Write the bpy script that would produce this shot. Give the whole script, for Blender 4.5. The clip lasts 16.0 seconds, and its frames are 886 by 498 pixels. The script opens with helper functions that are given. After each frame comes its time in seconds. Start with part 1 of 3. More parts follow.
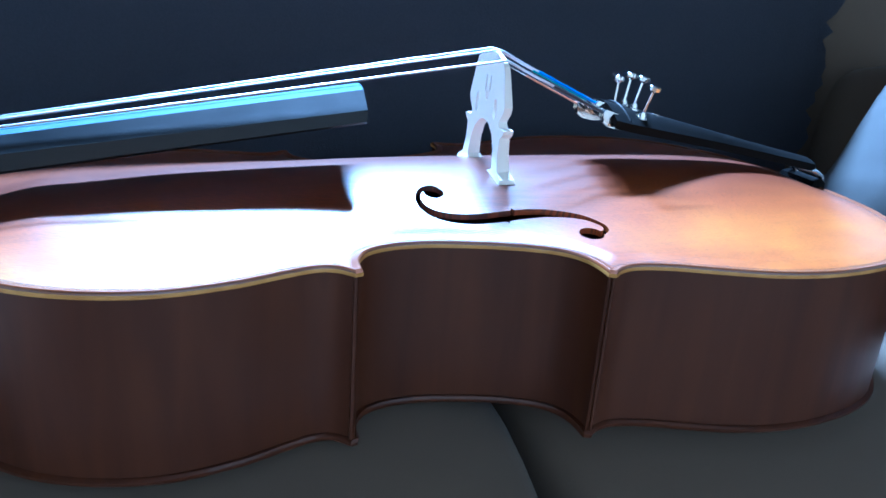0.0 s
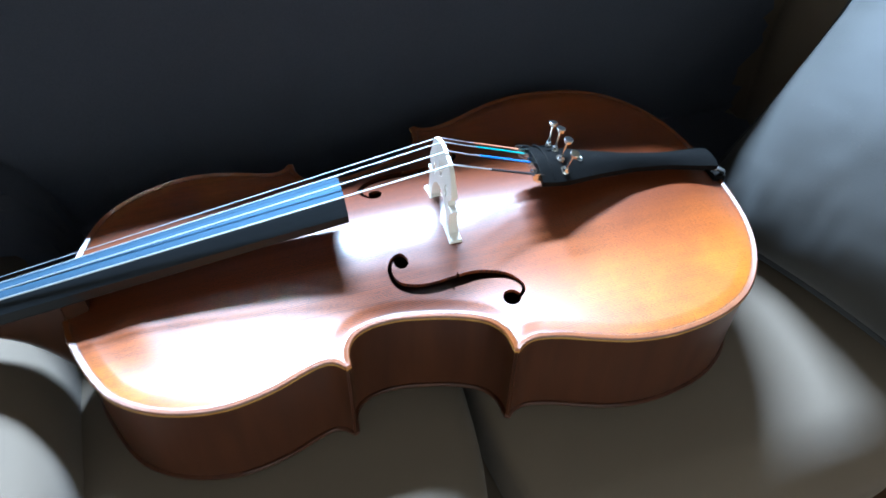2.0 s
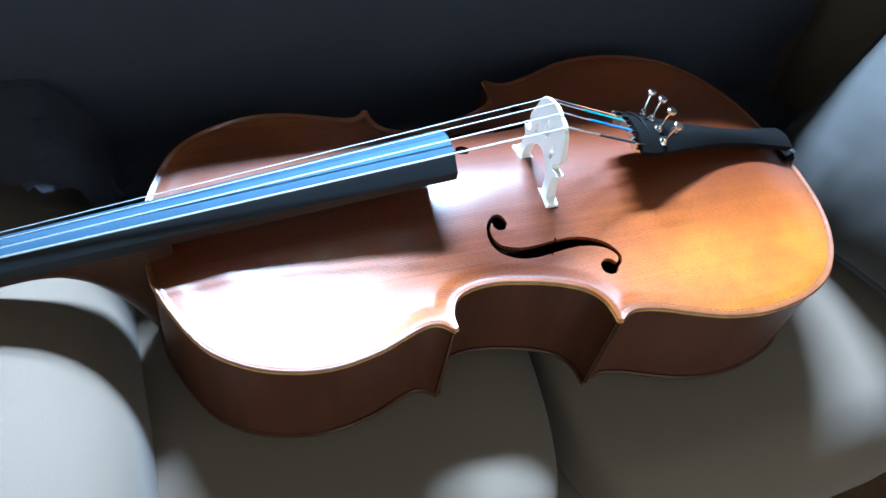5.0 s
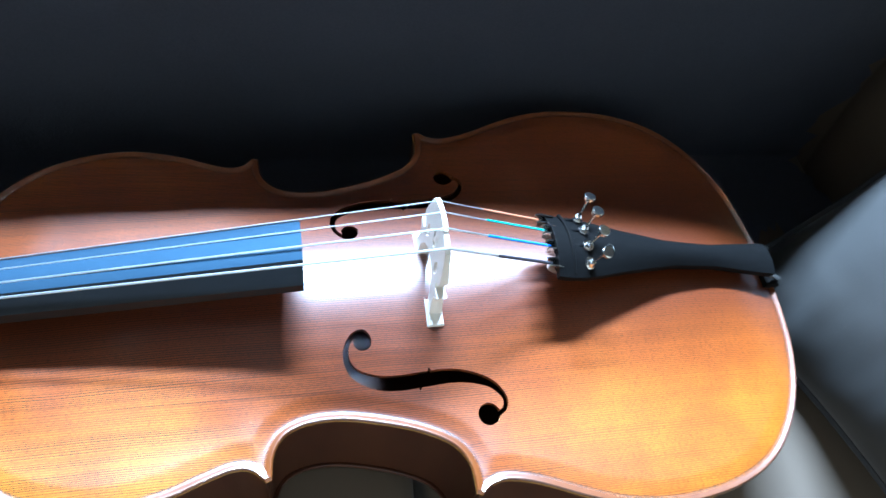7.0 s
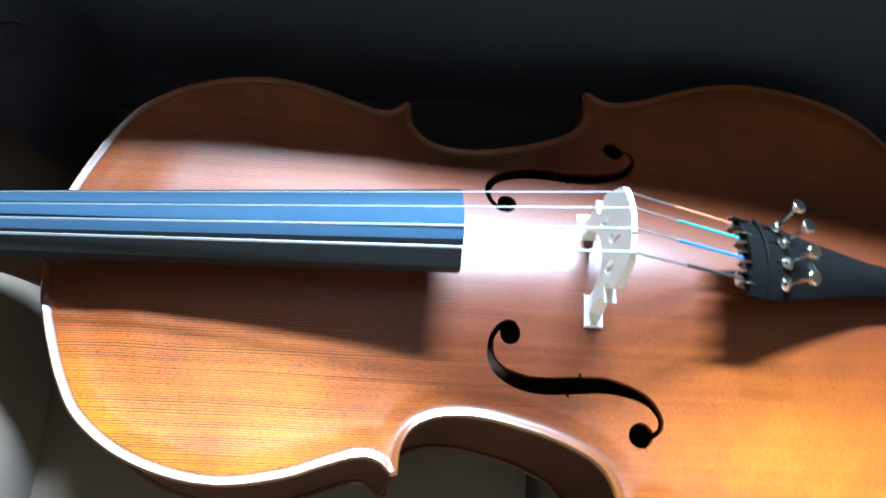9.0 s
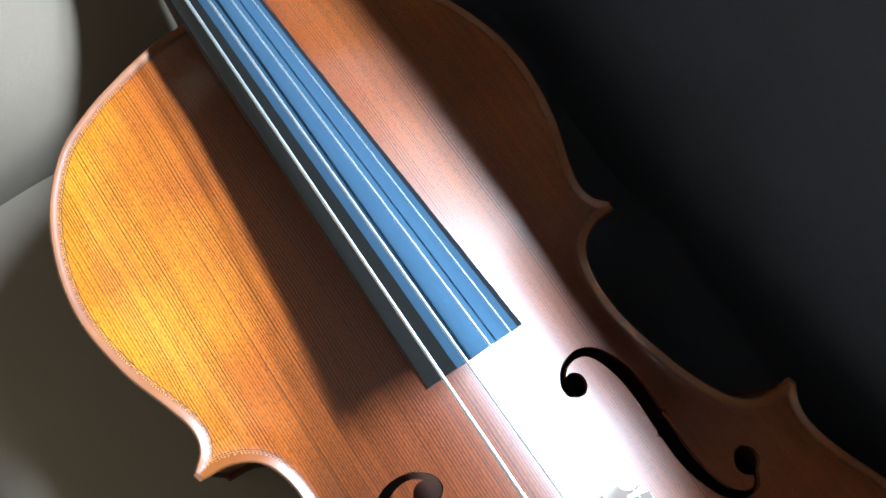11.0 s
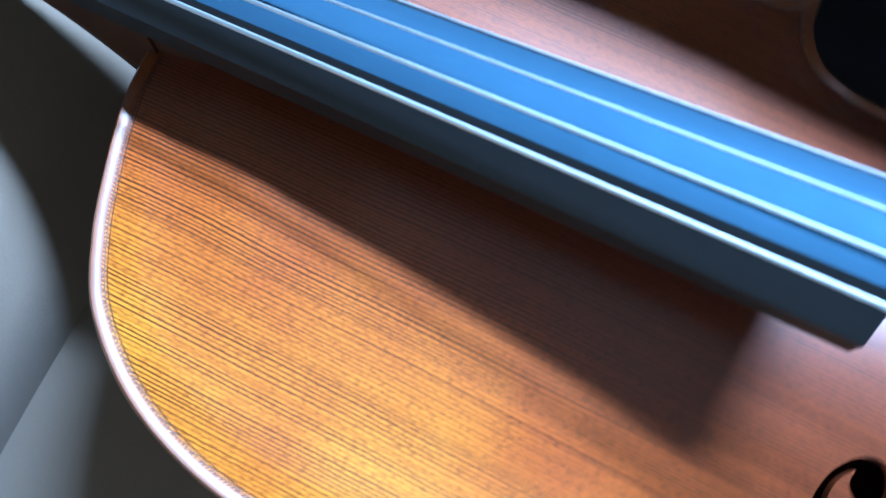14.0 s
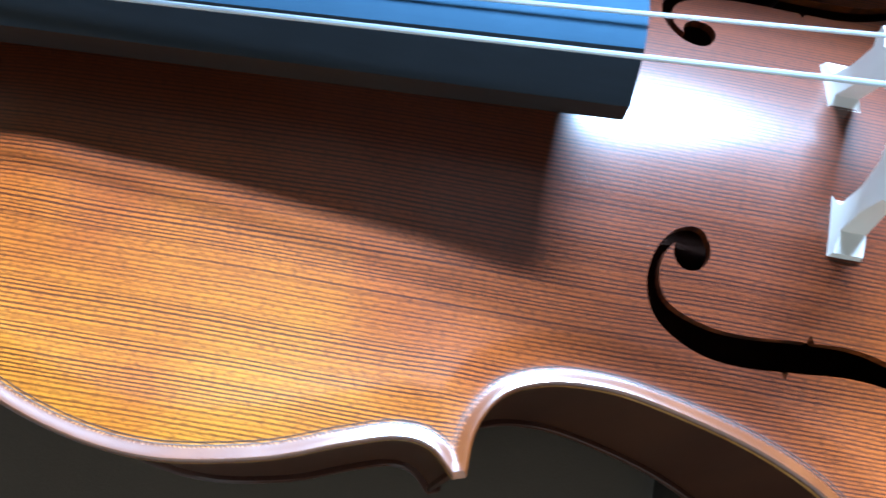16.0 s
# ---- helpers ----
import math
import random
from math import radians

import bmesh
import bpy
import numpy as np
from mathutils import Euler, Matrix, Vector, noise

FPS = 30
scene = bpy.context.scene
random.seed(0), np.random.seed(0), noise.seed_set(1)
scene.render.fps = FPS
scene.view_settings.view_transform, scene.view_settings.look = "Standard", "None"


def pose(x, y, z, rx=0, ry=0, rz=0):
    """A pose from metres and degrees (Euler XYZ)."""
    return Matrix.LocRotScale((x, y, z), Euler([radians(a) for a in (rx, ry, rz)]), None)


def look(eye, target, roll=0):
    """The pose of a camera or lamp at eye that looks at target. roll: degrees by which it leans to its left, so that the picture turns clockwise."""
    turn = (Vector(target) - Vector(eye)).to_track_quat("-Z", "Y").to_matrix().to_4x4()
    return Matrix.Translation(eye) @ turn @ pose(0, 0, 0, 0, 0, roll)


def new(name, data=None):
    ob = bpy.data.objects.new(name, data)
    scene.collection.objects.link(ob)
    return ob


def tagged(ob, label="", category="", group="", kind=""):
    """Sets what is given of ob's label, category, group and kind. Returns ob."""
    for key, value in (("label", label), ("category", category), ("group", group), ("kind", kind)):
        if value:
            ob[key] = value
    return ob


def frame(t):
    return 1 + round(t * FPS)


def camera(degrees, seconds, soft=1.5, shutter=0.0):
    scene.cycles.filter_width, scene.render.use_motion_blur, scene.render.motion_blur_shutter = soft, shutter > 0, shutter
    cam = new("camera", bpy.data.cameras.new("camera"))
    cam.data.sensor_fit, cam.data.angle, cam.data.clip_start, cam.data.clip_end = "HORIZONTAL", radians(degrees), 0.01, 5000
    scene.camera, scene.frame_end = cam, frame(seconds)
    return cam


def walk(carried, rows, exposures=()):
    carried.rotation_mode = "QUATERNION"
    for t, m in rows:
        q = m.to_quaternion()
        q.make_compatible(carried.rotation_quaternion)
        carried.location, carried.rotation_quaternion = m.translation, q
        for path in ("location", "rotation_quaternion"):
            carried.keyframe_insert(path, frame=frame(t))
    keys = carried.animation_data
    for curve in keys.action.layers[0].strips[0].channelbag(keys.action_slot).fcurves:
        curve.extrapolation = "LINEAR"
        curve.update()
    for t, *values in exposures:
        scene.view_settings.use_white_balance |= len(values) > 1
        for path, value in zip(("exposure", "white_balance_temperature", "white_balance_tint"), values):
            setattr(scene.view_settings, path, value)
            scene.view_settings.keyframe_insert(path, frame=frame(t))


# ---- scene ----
cam = camera(60.06, 16.0, soft=1.5, shutter=0.4)
PATH = [
    (0, pose(-0.2461, -0.5761, 0.7366, 69.67, -3.95, -19.23)),
    (0.5, pose(-0.2295, -0.5772, 0.7562, 67.84, -3.97, -19.06)),
    (1, pose(-0.2289, -0.5278, 0.9636, 51.41, -4.96, -21.12)),
    (1.5, pose(-0.2202, -0.5559, 1.1333, 45.68, -2.87, -20.92)),
    (2, pose(-0.1965, -0.5778, 1.1665, 43.47, -1.17, -17.97)),
    (2.5, pose(-0.2094, -0.5885, 1.1559, 42.79, -1.05, -16.47)),
    (3, pose(-0.2706, -0.5801, 1.1347, 43.35, -2.56, -16.50)),
    (5.5, pose(-0.3691, -0.4735, 1.1393, 39.44, -8.83, -20.63)),
    (6, pose(-0.3353, -0.4379, 1.1361, 39.52, -8.42, -22.01)),
    (6.5, pose(-0.2175, -0.3469, 1.1512, 35.27, -11.95, -17.20)),
    (7, pose(-0.1308, -0.3262, 1.1534, 32.86, -9.22, -9.27)),
    (7.5, pose(-0.1072, -0.3119, 1.1520, 29.99, -7.21, -5.81)),
    (8, pose(-0.0913, -0.2956, 1.1462, 27.20, -6.78, -4.31)),
    (8.5, pose(-0.1132, -0.2833, 1.1227, 25.88, -6.09, -2.65)),
    (9, pose(-0.1844, -0.2388, 1.0998, 25.10, -8.35, 0.73)),
    (9.5, pose(-0.1613, -0.1869, 1.1018, 21.82, -11.15, 15.51)),
    (10, pose(-0.0779, -0.1527, 1.0923, 19.74, -9.21, 34.73)),
    (12.5, pose(-0.1320, -0.0498, 0.9338, 14.91, -6.62, 61.93)),
    (13, pose(-0.1191, -0.0519, 0.9322, 15.81, -5.98, 61.39)),
    (13.5, pose(-0.1466, -0.0804, 0.9066, 17.38, -2.17, 41.56)),
    (14, pose(-0.2215, -0.1304, 0.8636, 16.46, -3.80, 26.38)),
    (14.5, pose(-0.2349, -0.1660, 0.8593, 19.33, -4.35, 10.81)),
    (15, pose(-0.2185, -0.1774, 0.8554, 19.74, -4.76, 9.39)),
    (15.5, pose(-0.2041, -0.1776, 0.8499, 20.30, -5.33, 9.54)),
    (16, pose(-0.1727, -0.1806, 0.8583, 20.40, -5.67, 8.50)),
]
EXPO = [
    (0, 0.5, 4150, 10), (0.8, 0.35, 4450, 10), (1.5, 0.3, 5550, 10), (3, 0.5, 5300, 10), (5.5, 0.45, 5300, 10), (8, 0.36, 5250, 10), (10, 0.3, 6350, 10), (12.5, 0.05, 5600, 10), (13.2, -0.12, 5150, 10), (14, 0.12, 4700, 10), (14.5, 0.2, 5250, 10), (15, 0.07, 5250, 10), (16, -0.06, 5150, 10),
]
walk(cam, PATH, EXPO)

# ---- world and light ----
from mathutils import geometry
Z = 0.56            # height of the cello's top edge above the floor
world = bpy.data.worlds.new("world")
scene.world = world
world.use_nodes = True
wn = world.node_tree.nodes
sky = wn.new("ShaderNodeTexSky")
sky.sky_type, sky.sun_disc = "NISHITA", False
sky.sun_elevation, sky.sun_rotation = radians(46), radians(30)
world.node_tree.links.new(sky.outputs[0], wn["Background"].inputs[0])
wn["Background"].inputs[1].default_value = 0.08
WIN = (-0.50, 0.64, 2.31, 2.66)   # window opening: x0, x1, z0, z1
lamp = bpy.data.lights.new("window_daylight", "AREA")
lamp.shape, lamp.size, lamp.size_y = "RECTANGLE", WIN[1] - WIN[0] - 0.1, WIN[3] - WIN[2] - 0.1
lamp.energy, lamp.color = 460, (0.62, 0.82, 1.0)
lamp.spread = radians(140)
lob = new("window_daylight", lamp)
lob.matrix_world = look(((WIN[0] + WIN[1]) / 2, 1.36, (WIN[2] + WIN[3]) / 2), ((WIN[0] + WIN[1]) / 2, 0.3, 1.3))
scene.view_settings.exposure = 0.0


# ---- materials ----
def material(name, color, rough=0.5, metal=0.0, spec=0.5, coat=0.0, coat_rough=0.2):
    m = bpy.data.materials.new(name)
    m.use_nodes = True
    b = m.node_tree.nodes["Principled BSDF"]
    b.inputs["Base Color"].default_value = (*color, 1)
    b.inputs["Roughness"].default_value = rough
    b.inputs["Metallic"].default_value = metal
    b.inputs["Specular IOR Level"].default_value = spec
    b.inputs["Coat Weight"].default_value = coat
    b.inputs["Coat Roughness"].default_value = coat_rough
    b.inputs["Coat IOR"].default_value = 1.7
    return m


class Net:
    """Short hand for building node trees."""
    def __init__(self, m):
        self.t = m.node_tree
        self.b = self.t.nodes["Principled BSDF"]

    def add(self, kind, inputs=(), **props):
        n = self.t.nodes.new("ShaderNode" + kind)
        for k, v in props.items():
            setattr(n, k, v)
        for k, v in inputs:
            if isinstance(v, bpy.types.NodeSocket):
                self.t.links.new(v, n.inputs[k])
            else:
                n.inputs[k].default_value = v
        return n

    def coords(self, scale=(1, 1, 1)):
        c = self.add("TexCoord")
        return self.add("Mapping", [("Vector", c.outputs["Object"]), ("Scale", scale)]).outputs[0]

    def noise(self, vec, scale, detail=4.0, rough=0.55, dist=0.0):
        return self.add("TexNoise", [("Vector", vec), ("Scale", scale), ("Detail", detail), ("Roughness", rough), ("Distortion", dist)]).outputs["Fac"]

    def ramp(self, fac, stops):
        r = self.add("ValToRGB", [("Fac", fac)])
        e = r.color_ramp.elements
        while len(e) < len(stops):
            e.new(0.5)
        for el, (p, c) in zip(e, stops):
            el.position, el.color = p, (*c, 1) if len(c) == 3 else c
        return r.outputs["Color"]

    def mix(self, fac, a, b, mode="MIX"):
        n = self.add("Mix", data_type="RGBA", blend_type=mode)
        for i, v in ((0, fac), (6, a), (7, b)):
            if isinstance(v, bpy.types.NodeSocket):
                self.t.links.new(v, n.inputs[i])
            else:
                n.inputs[i].default_value = v if i == 0 else (*v, 1)
        return n.outputs[2]

    def math(self, op, a, b=0.0):
        n = self.add("Math", operation=op)
        for i, v in ((0, a), (1, b)):
            if isinstance(v, bpy.types.NodeSocket):
                self.t.links.new(v, n.inputs[i])
            else:
                n.inputs[i].default_value = v
        return n.outputs[0]

    def color(self, s):
        self.t.links.new(s, self.b.inputs["Base Color"])

    def rough(self, s):
        self.t.links.new(s, self.b.inputs["Roughness"])

    def bump(self, height, strength, dist=0.001):
        n = self.add("Bump", [("Height", height), ("Strength", strength), ("Distance", dist)])
        self.t.links.new(n.outputs[0], self.b.inputs["Normal"])


def grey(v):
    return (v, v, v)


def spruce():
    m = material("varnished_spruce", (0.4, 0.14, 0.02), 0.45, spec=0.14, coat=0.95, coat_rough=0.275)
    n = Net(m)
    wob = n.noise(n.coords((3.5, 8.0, 8.0)), 1.0, 3)
    bend = n.add("CombineXYZ", [("Y", n.math("MULTIPLY", wob, 0.010))]).outputs[0]
    v = n.add("VectorMath", [(0, n.coords()), (1, bend)], operation="ADD").outputs[0]

    def streaks(x, y, detail=1.5):
        return n.noise(n.add("Mapping", [("Vector", v), ("Scale", (x, y, 0.0))]).outputs[0], 1.0, detail, 0.5)
    # yearly lines along the length, now closer, now wider, and a few bolder ones
    drift = n.add("CombineXYZ", [("Y", n.math("MULTIPLY", streaks(0.8, 90.0), 0.0042))]).outputs[0]
    u = n.add("VectorMath", [(0, v), (1, drift)], operation="ADD").outputs[0]
    wave = n.add("TexWave", [("Vector", u), ("Scale", 182.0), ("Distortion", 0.0)], wave_type="BANDS", bands_direction="Y").outputs["Fac"]
    year = n.math("MULTIPLY", n.ramp(wave, [(0.50, grey(0)), (0.72, grey(1))]), n.ramp(streaks(2.2, 230.0), [(0.36, grey(0.5)), (0.56, grey(1))]))
    bold = n.ramp(streaks(1.2, 500.0, 1.0), [(0.62, grey(0)), (0.72, grey(1))])
    pore = n.ramp(n.noise(n.coords((320, 1000, 0)), 1.0, 2), [(0.48, grey(0)), (0.66, grey(1))])
    patch = n.noise(n.coords(), 9.0, 4, 0.6)
    # golden bouts, more red in the waist and middle
    sep = n.add("SeparateXYZ", [("Vector", n.coords())])
    ay = n.math("ABSOLUTE", sep.outputs["Y"])
    out = n.add("MapRange", [("Value", ay), ("From Min", 0.035), ("From Max", 0.13)]).outputs[0]
    ax = n.math("ABSOLUTE", n.math("ADD", sep.outputs["X"], 0.05))
    away = n.add("MapRange", [("Value", ax), ("From Min", 0.03), ("From Max", 0.16)]).outputs[0]
    gold = n.math("MULTIPLY", n.math("MULTIPLY", out, away), n.math("ADD", n.math("MULTIPLY", patch, 2.2), -0.25))
    right = n.add("MapRange", [("Value", sep.outputs["X"]), ("From Min", 0.0), ("From Max", 0.12), ("To Min", 1.0), ("To Max", 0.58)]).outputs[0]
    gold = n.math("MULTIPLY", gold, right)
    # less gold on the +y half: the sofa back's shadow, painted in
    far_shade = n.add("MapRange", [("Value", sep.outputs["Y"]), ("From Min", 0.0), ("From Max", 0.09), ("To Min", 1.0), ("To Max", 0.45)]).outputs[0]
    gold = n.math("MULTIPLY", gold, far_shade)
    base = n.ramp(gold, [(0.0, (0.150, 0.030, 0.005)), (0.30, (0.30, 0.066, 0.005)), (0.62, (0.41, 0.116, 0.005)), (1.0, (0.46, 0.160, 0.007))])
    dark = n.mix(1.0, base, (0.11, 0.065, 0.09), "MULTIPLY")
    plain = n.add("MapRange", [("Value", sep.outputs["X"]), ("From Min", 0.0), ("From Max", 0.15), ("To Min", 1.0), ("To Max", 0.55)]).outputs[0]
    lines = n.math("MULTIPLY", plain, n.math("MAXIMUM", n.math("MULTIPLY", year, 0.88), n.math("MULTIPLY", bold, 0.35)))
    col = n.mix(lines, base, dark)
    col = n.mix(n.math("MULTIPLY", pore, 0.5), col, dark)
    n.color(col)
    n.rough(n.math("ADD", n.math("MULTIPLY", patch, 0.08), 0.42))
    n.bump(n.math("ADD", n.math("MULTIPLY", lines, -1.0), n.math("MULTIPLY", pore, -0.4)), 0.15, 0.0005)
    return m


def maple(name="varnished_maple", a=(0.050, 0.016, 0.008), b=(0.092, 0.031, 0.013)):
    m = material(name, a, 0.34, spec=0.3)
    n = Net(m)
    flame = n.ramp(n.noise(n.coords((45, 45, 5)), 1.0, 2, 0.5, 0.6), [(0.30, grey(0)), (0.70, grey(1))])
    blotch = n.noise(n.coords(), 9.0, 3)
    c = n.mix(n.math("MULTIPLY", flame, n.math("ADD", blotch, 0.1)), a, b)
    n.color(c)
    n.bump(n.noise(n.coords((300, 300, 30)), 1.0, 2), 0.08, 0.0005)
    return m


def ebony(name="ebonised_wood", c=(0.018, 0.022, 0.028), rough=0.42):
    m = material(name, c, rough, spec=0.5)
    n = Net(m)
    g = n.noise(n.coords((14, 500, 500)), 1.0, 3)
    n.color(n.mix(g, tuple(0.7 * v for v in c), tuple(1.4 * v for v in c)))
    n.rough(n.math("ADD", n.math("MULTIPLY", n.noise(n.coords(), 40, 3), 0.12), rough - 0.06))
    n.bump(g, 0.06, 0.0004)
    return m


def cloth(name, a, b, scale=900, bump=0.25, big=0.4, rough=0.85):
    m = material(name, a, rough, spec=0.25)
    n = Net(m)
    fine = n.noise(n.coords(), scale, 3, 0.7)
    blot = n.noise(n.coords(), 8.0, 4)
    n.color(n.mix(n.math("ADD", n.math("MULTIPLY", fine, 1 - big), n.math("MULTIPLY", blot, big)), a, b))
    n.bump(n.math("ADD", fine, n.math("MULTIPLY", n.noise(n.coords(), 60, 4), 1.2)), bump, 0.001)
    m.node_tree.nodes["Principled BSDF"].inputs["Sheen Weight"].default_value = 0.1
    return m


M_TOP = spruce()
M_RIB = maple()
M_EDGE = maple("worn_edge_wood", (0.42, 0.20, 0.04), (0.62, 0.36, 0.10))
M_RIM = maple("varnished_rim_wood", (0.125, 0.032, 0.006), (0.185, 0.052, 0.010))
M_RIM.node_tree.nodes["Principled BSDF"].inputs["Coat Weight"].default_value = 0.9
M_PURF = material("purfling_black", (0.05, 0.022, 0.012), 0.5)
M_EBONY = ebony("ebonised_wood", (0.008, 0.011, 0.015), 0.74)
# blue of the reflected sky, put into the gloss colour
M_EBONY.node_tree.nodes["Principled BSDF"].inputs["Specular Tint"].default_value = (0.26, 0.62, 1.0, 1)
M_EBONY.node_tree.nodes["Principled BSDF"].inputs["Specular IOR Level"].default_value = 0.95
# darker, less reflective copy of the ebony for the fingerboard's shaded faces
M_FB_SHADE = ebony("ebony_shaded_side", (0.006, 0.007, 0.008), 0.34)
M_FB_SHADE.node_tree.nodes["Principled BSDF"].inputs["Specular IOR Level"].default_value = 0.28
M_TAIL = ebony("tailpiece_black", (0.005, 0.005, 0.005), 0.5)
M_TAIL.node_tree.nodes["Principled BSDF"].inputs["Specular IOR Level"].default_value = 0.04
M_TAIL.node_tree.nodes["Principled BSDF"].inputs["Specular Tint"].default_value = (1.0, 0.78, 0.62, 1)
M_BRIDGE = maple("unfinished_bridge_maple", (0.84, 0.79, 0.71), (0.90, 0.86, 0.80))
M_BRIDGE.node_tree.nodes["Principled BSDF"].inputs["Roughness"].default_value = 0.6
M_STEEL = material("string_steel", (0.60, 0.64, 0.67), 0.42, 1.0)
M_CHROME = material("nickel_plate", (0.78, 0.76, 0.72), 0.16, 1.0)
M_SOFA = cloth("taupe_sofa_fabric", (0.108, 0.078, 0.053), (0.140, 0.104, 0.074))
M_PILLOW = cloth("grey_blue_satin", (0.028, 0.025, 0.022), (0.041, 0.037, 0.032), 500, 0.12, 0.5, 0.7)
M_SLOT = material("slot_shade", (0.003, 0.003, 0.003), 0.9, spec=0.02)
M_PIPING = material("dark_piping", (0.025, 0.026, 0.03), 0.6)
M_THROW = cloth("navy_black_plush", (0.055, 0.058, 0.076), (0.092, 0.096, 0.122), 400, 0.6, 0.3, 0.95)


# ---- building helpers ----
def link(name, me, mat, parent=None, label=""):
    ob = new(name, me)
    for k in (mat if isinstance(mat, (list, tuple)) else [mat]):
        me.materials.append(k)
    ob.parent = parent
    if label:
        ob["label"] = label
    return ob


def part(name, bm, mat, parent=None, label="", smooth=35):
    me = bpy.data.meshes.new(name)
    bmesh.ops.recalc_face_normals(bm, faces=bm.faces)
    bm.to_mesh(me)
    bm.free()
    if smooth:
        me.shade_smooth()
        me.set_sharp_from_angle(angle=radians(smooth))
    return link(name, me, mat, parent, label)


def tube(pts, radii, sides=10, bm=None, caps=True):
    bm = bm or bmesh.new()
    pts = [Vector(p) for p in pts]
    if not isinstance(radii, (list, tuple)):
        radii = [radii] * len(pts)
    rings, side = [], None
    for i, p in enumerate(pts):
        d = (pts[min(i + 1, len(pts) - 1)] - pts[max(i - 1, 0)]).normalized()
        side = (side - d * side.dot(d)).normalized() if side else d.orthogonal().normalized()
        up = d.cross(side)
        rings.append([bm.verts.new(p + radii[i] * (math.cos(a) * side + math.sin(a) * up))
                      for a in [2 * math.pi * k / sides for k in range(sides)]])
    for a, b in zip(rings, rings[1:]):
        for k in range(sides):
            bm.faces.new((a[k], a[(k + 1) % sides], b[(k + 1) % sides], b[k]))
    if caps:
        bm.faces.new(rings[0][::-1])
        bm.faces.new(rings[-1])
    return bm


def loft(sections, bm=None, caps=True):
    """Closed cross sections, all with the same number of points, joined into one skin."""
    bm = bm or bmesh.new()
    rings = [[bm.verts.new(p) for p in s] for s in sections]
    n = len(rings[0])
    for a, b in zip(rings, rings[1:]):
        for k in range(n):
            bm.faces.new((a[k], a[(k + 1) % n], b[(k + 1) % n], b[k]))
    if caps:
        bm.faces.new(rings[0][::-1])
        bm.faces.new(rings[-1])
    return bm


def puff(half, k=6.0, n=26, wrinkle=0.0, freq=6.0, seed=0.0):
    """A stuffed, rounded block of the given half sizes."""
    bm = bmesh.new()
    seen = {}

    def vert(p):
        key = tuple(round(c * n) for c in p)
        if key not in seen:
            q = [math.copysign(abs(math.sin(c * math.pi / 2)) ** 0.9, c) for c in p]
            s = sum(abs(c) ** k for c in q) ** (-1 / k)
            v = Vector((q[0] * s * half[0], q[1] * s * half[1], q[2] * s * half[2]))
            if wrinkle:
                w = noise.fractal(v * freq + Vector((seed, seed, 0)), 0.9, 2.0, 4)
                v += v.normalized() * wrinkle * w
            seen[key] = bm.verts.new(v)
        return seen[key]
    g = [2 * i / n - 1 for i in range(n + 1)]
    for ax in range(3):
        for s in (-1, 1):
            for i in range(n):
                for j in range(n):
                    f = []
                    for a, b in ((g[i], g[j]), (g[i + 1], g[j]), (g[i + 1], g[j + 1]), (g[i], g[j + 1])):
                        p = [0, 0, 0]
                        p[ax], p[(ax + 1) % 3], p[(ax + 2) % 3] = s, a, b
                        f.append(vert(p))
                    bm.faces.new(f)
    return bm


def box(x0, x1, y0, y1, z0, z1, bm=None, bevel=0.0):
    bm = bm or bmesh.new()
    r = bmesh.ops.create_cube(bm, size=1)
    for v in r["verts"]:
        v.co = Vector(((x0 + x1) / 2 + v.co.x * (x1 - x0), (y0 + y1) / 2 + v.co.y * (y1 - y0), (z0 + z1) / 2 + v.co.z * (z1 - z0)))
    if bevel:
        es = list({e for v in r["verts"] for e in v.link_edges})
        bmesh.ops.bevel(bm, geom=es, offset=bevel, segments=2, affect="EDGES")
    return bm


# ---- the room ----
M_WALL = cloth("ochre_wall_paint", (0.34, 0.31, 0.18), (0.40, 0.36, 0.22), 300, 0.1, 0.5, 0.9)
# ceiling out of view, kept dark so that it bounces little light
M_CEIL = material("grey_ceiling_paint", (0.22, 0.20, 0.17), 0.9)
M_FLOOR = maple("oiled_floor_boards", (0.07, 0.035, 0.018), (0.15, 0.08, 0.04))
# walls out of view, pale and close in to bounce fill light
M_PALE = cloth("cream_wall_paint", (0.58, 0.47, 0.34), (0.64, 0.53, 0.39), 300, 0.1, 0.5, 0.9)
X0, X1, Y0, Y1, H = -2.8, 3.2, -2.9, 1.3, 2.95


def setting(name, bm, mat, label, category):
    return tagged(part(name, bm, mat, None, "", 0), label, category, "", "structure")


floor = setting("floor", box(X0, X1, Y0, Y1, -0.08, -0.012), M_FLOOR, "brown oiled wooden floor under the sofa", "floor")
setting("ceiling", box(X0 - 0.1, X1 + 0.1, Y0 - 0.1, Y1 + 0.12, H, H + 0.1), M_CEIL, "plain grey painted ceiling", "ceiling")
setting("wall_south", box(X0 - 0.1, X1 + 0.1, Y0 - 0.1, Y0, -0.08, H), M_PALE, "unseen cream wall, kept pale to bounce daylight", "wall")
setting("wall_west", box(X0 - 0.1, X0, Y0, Y1, -0.08, H), M_PALE, "unseen cream wall, kept pale to bounce daylight", "wall")
setting("wall_east", box(X1, X1 + 0.1, Y0, Y1, -0.08, H), M_PALE, "unseen cream wall, kept pale to bounce daylight", "wall")
bm = box(X0 - 0.1, WIN[0], Y1, Y1 + 0.12, -0.08, H)
box(WIN[1], X1 + 0.1, Y1, Y1 + 0.12, -0.08, H, bm)
box(WIN[0], WIN[1], Y1, Y1 + 0.12, -0.08, WIN[2], bm)
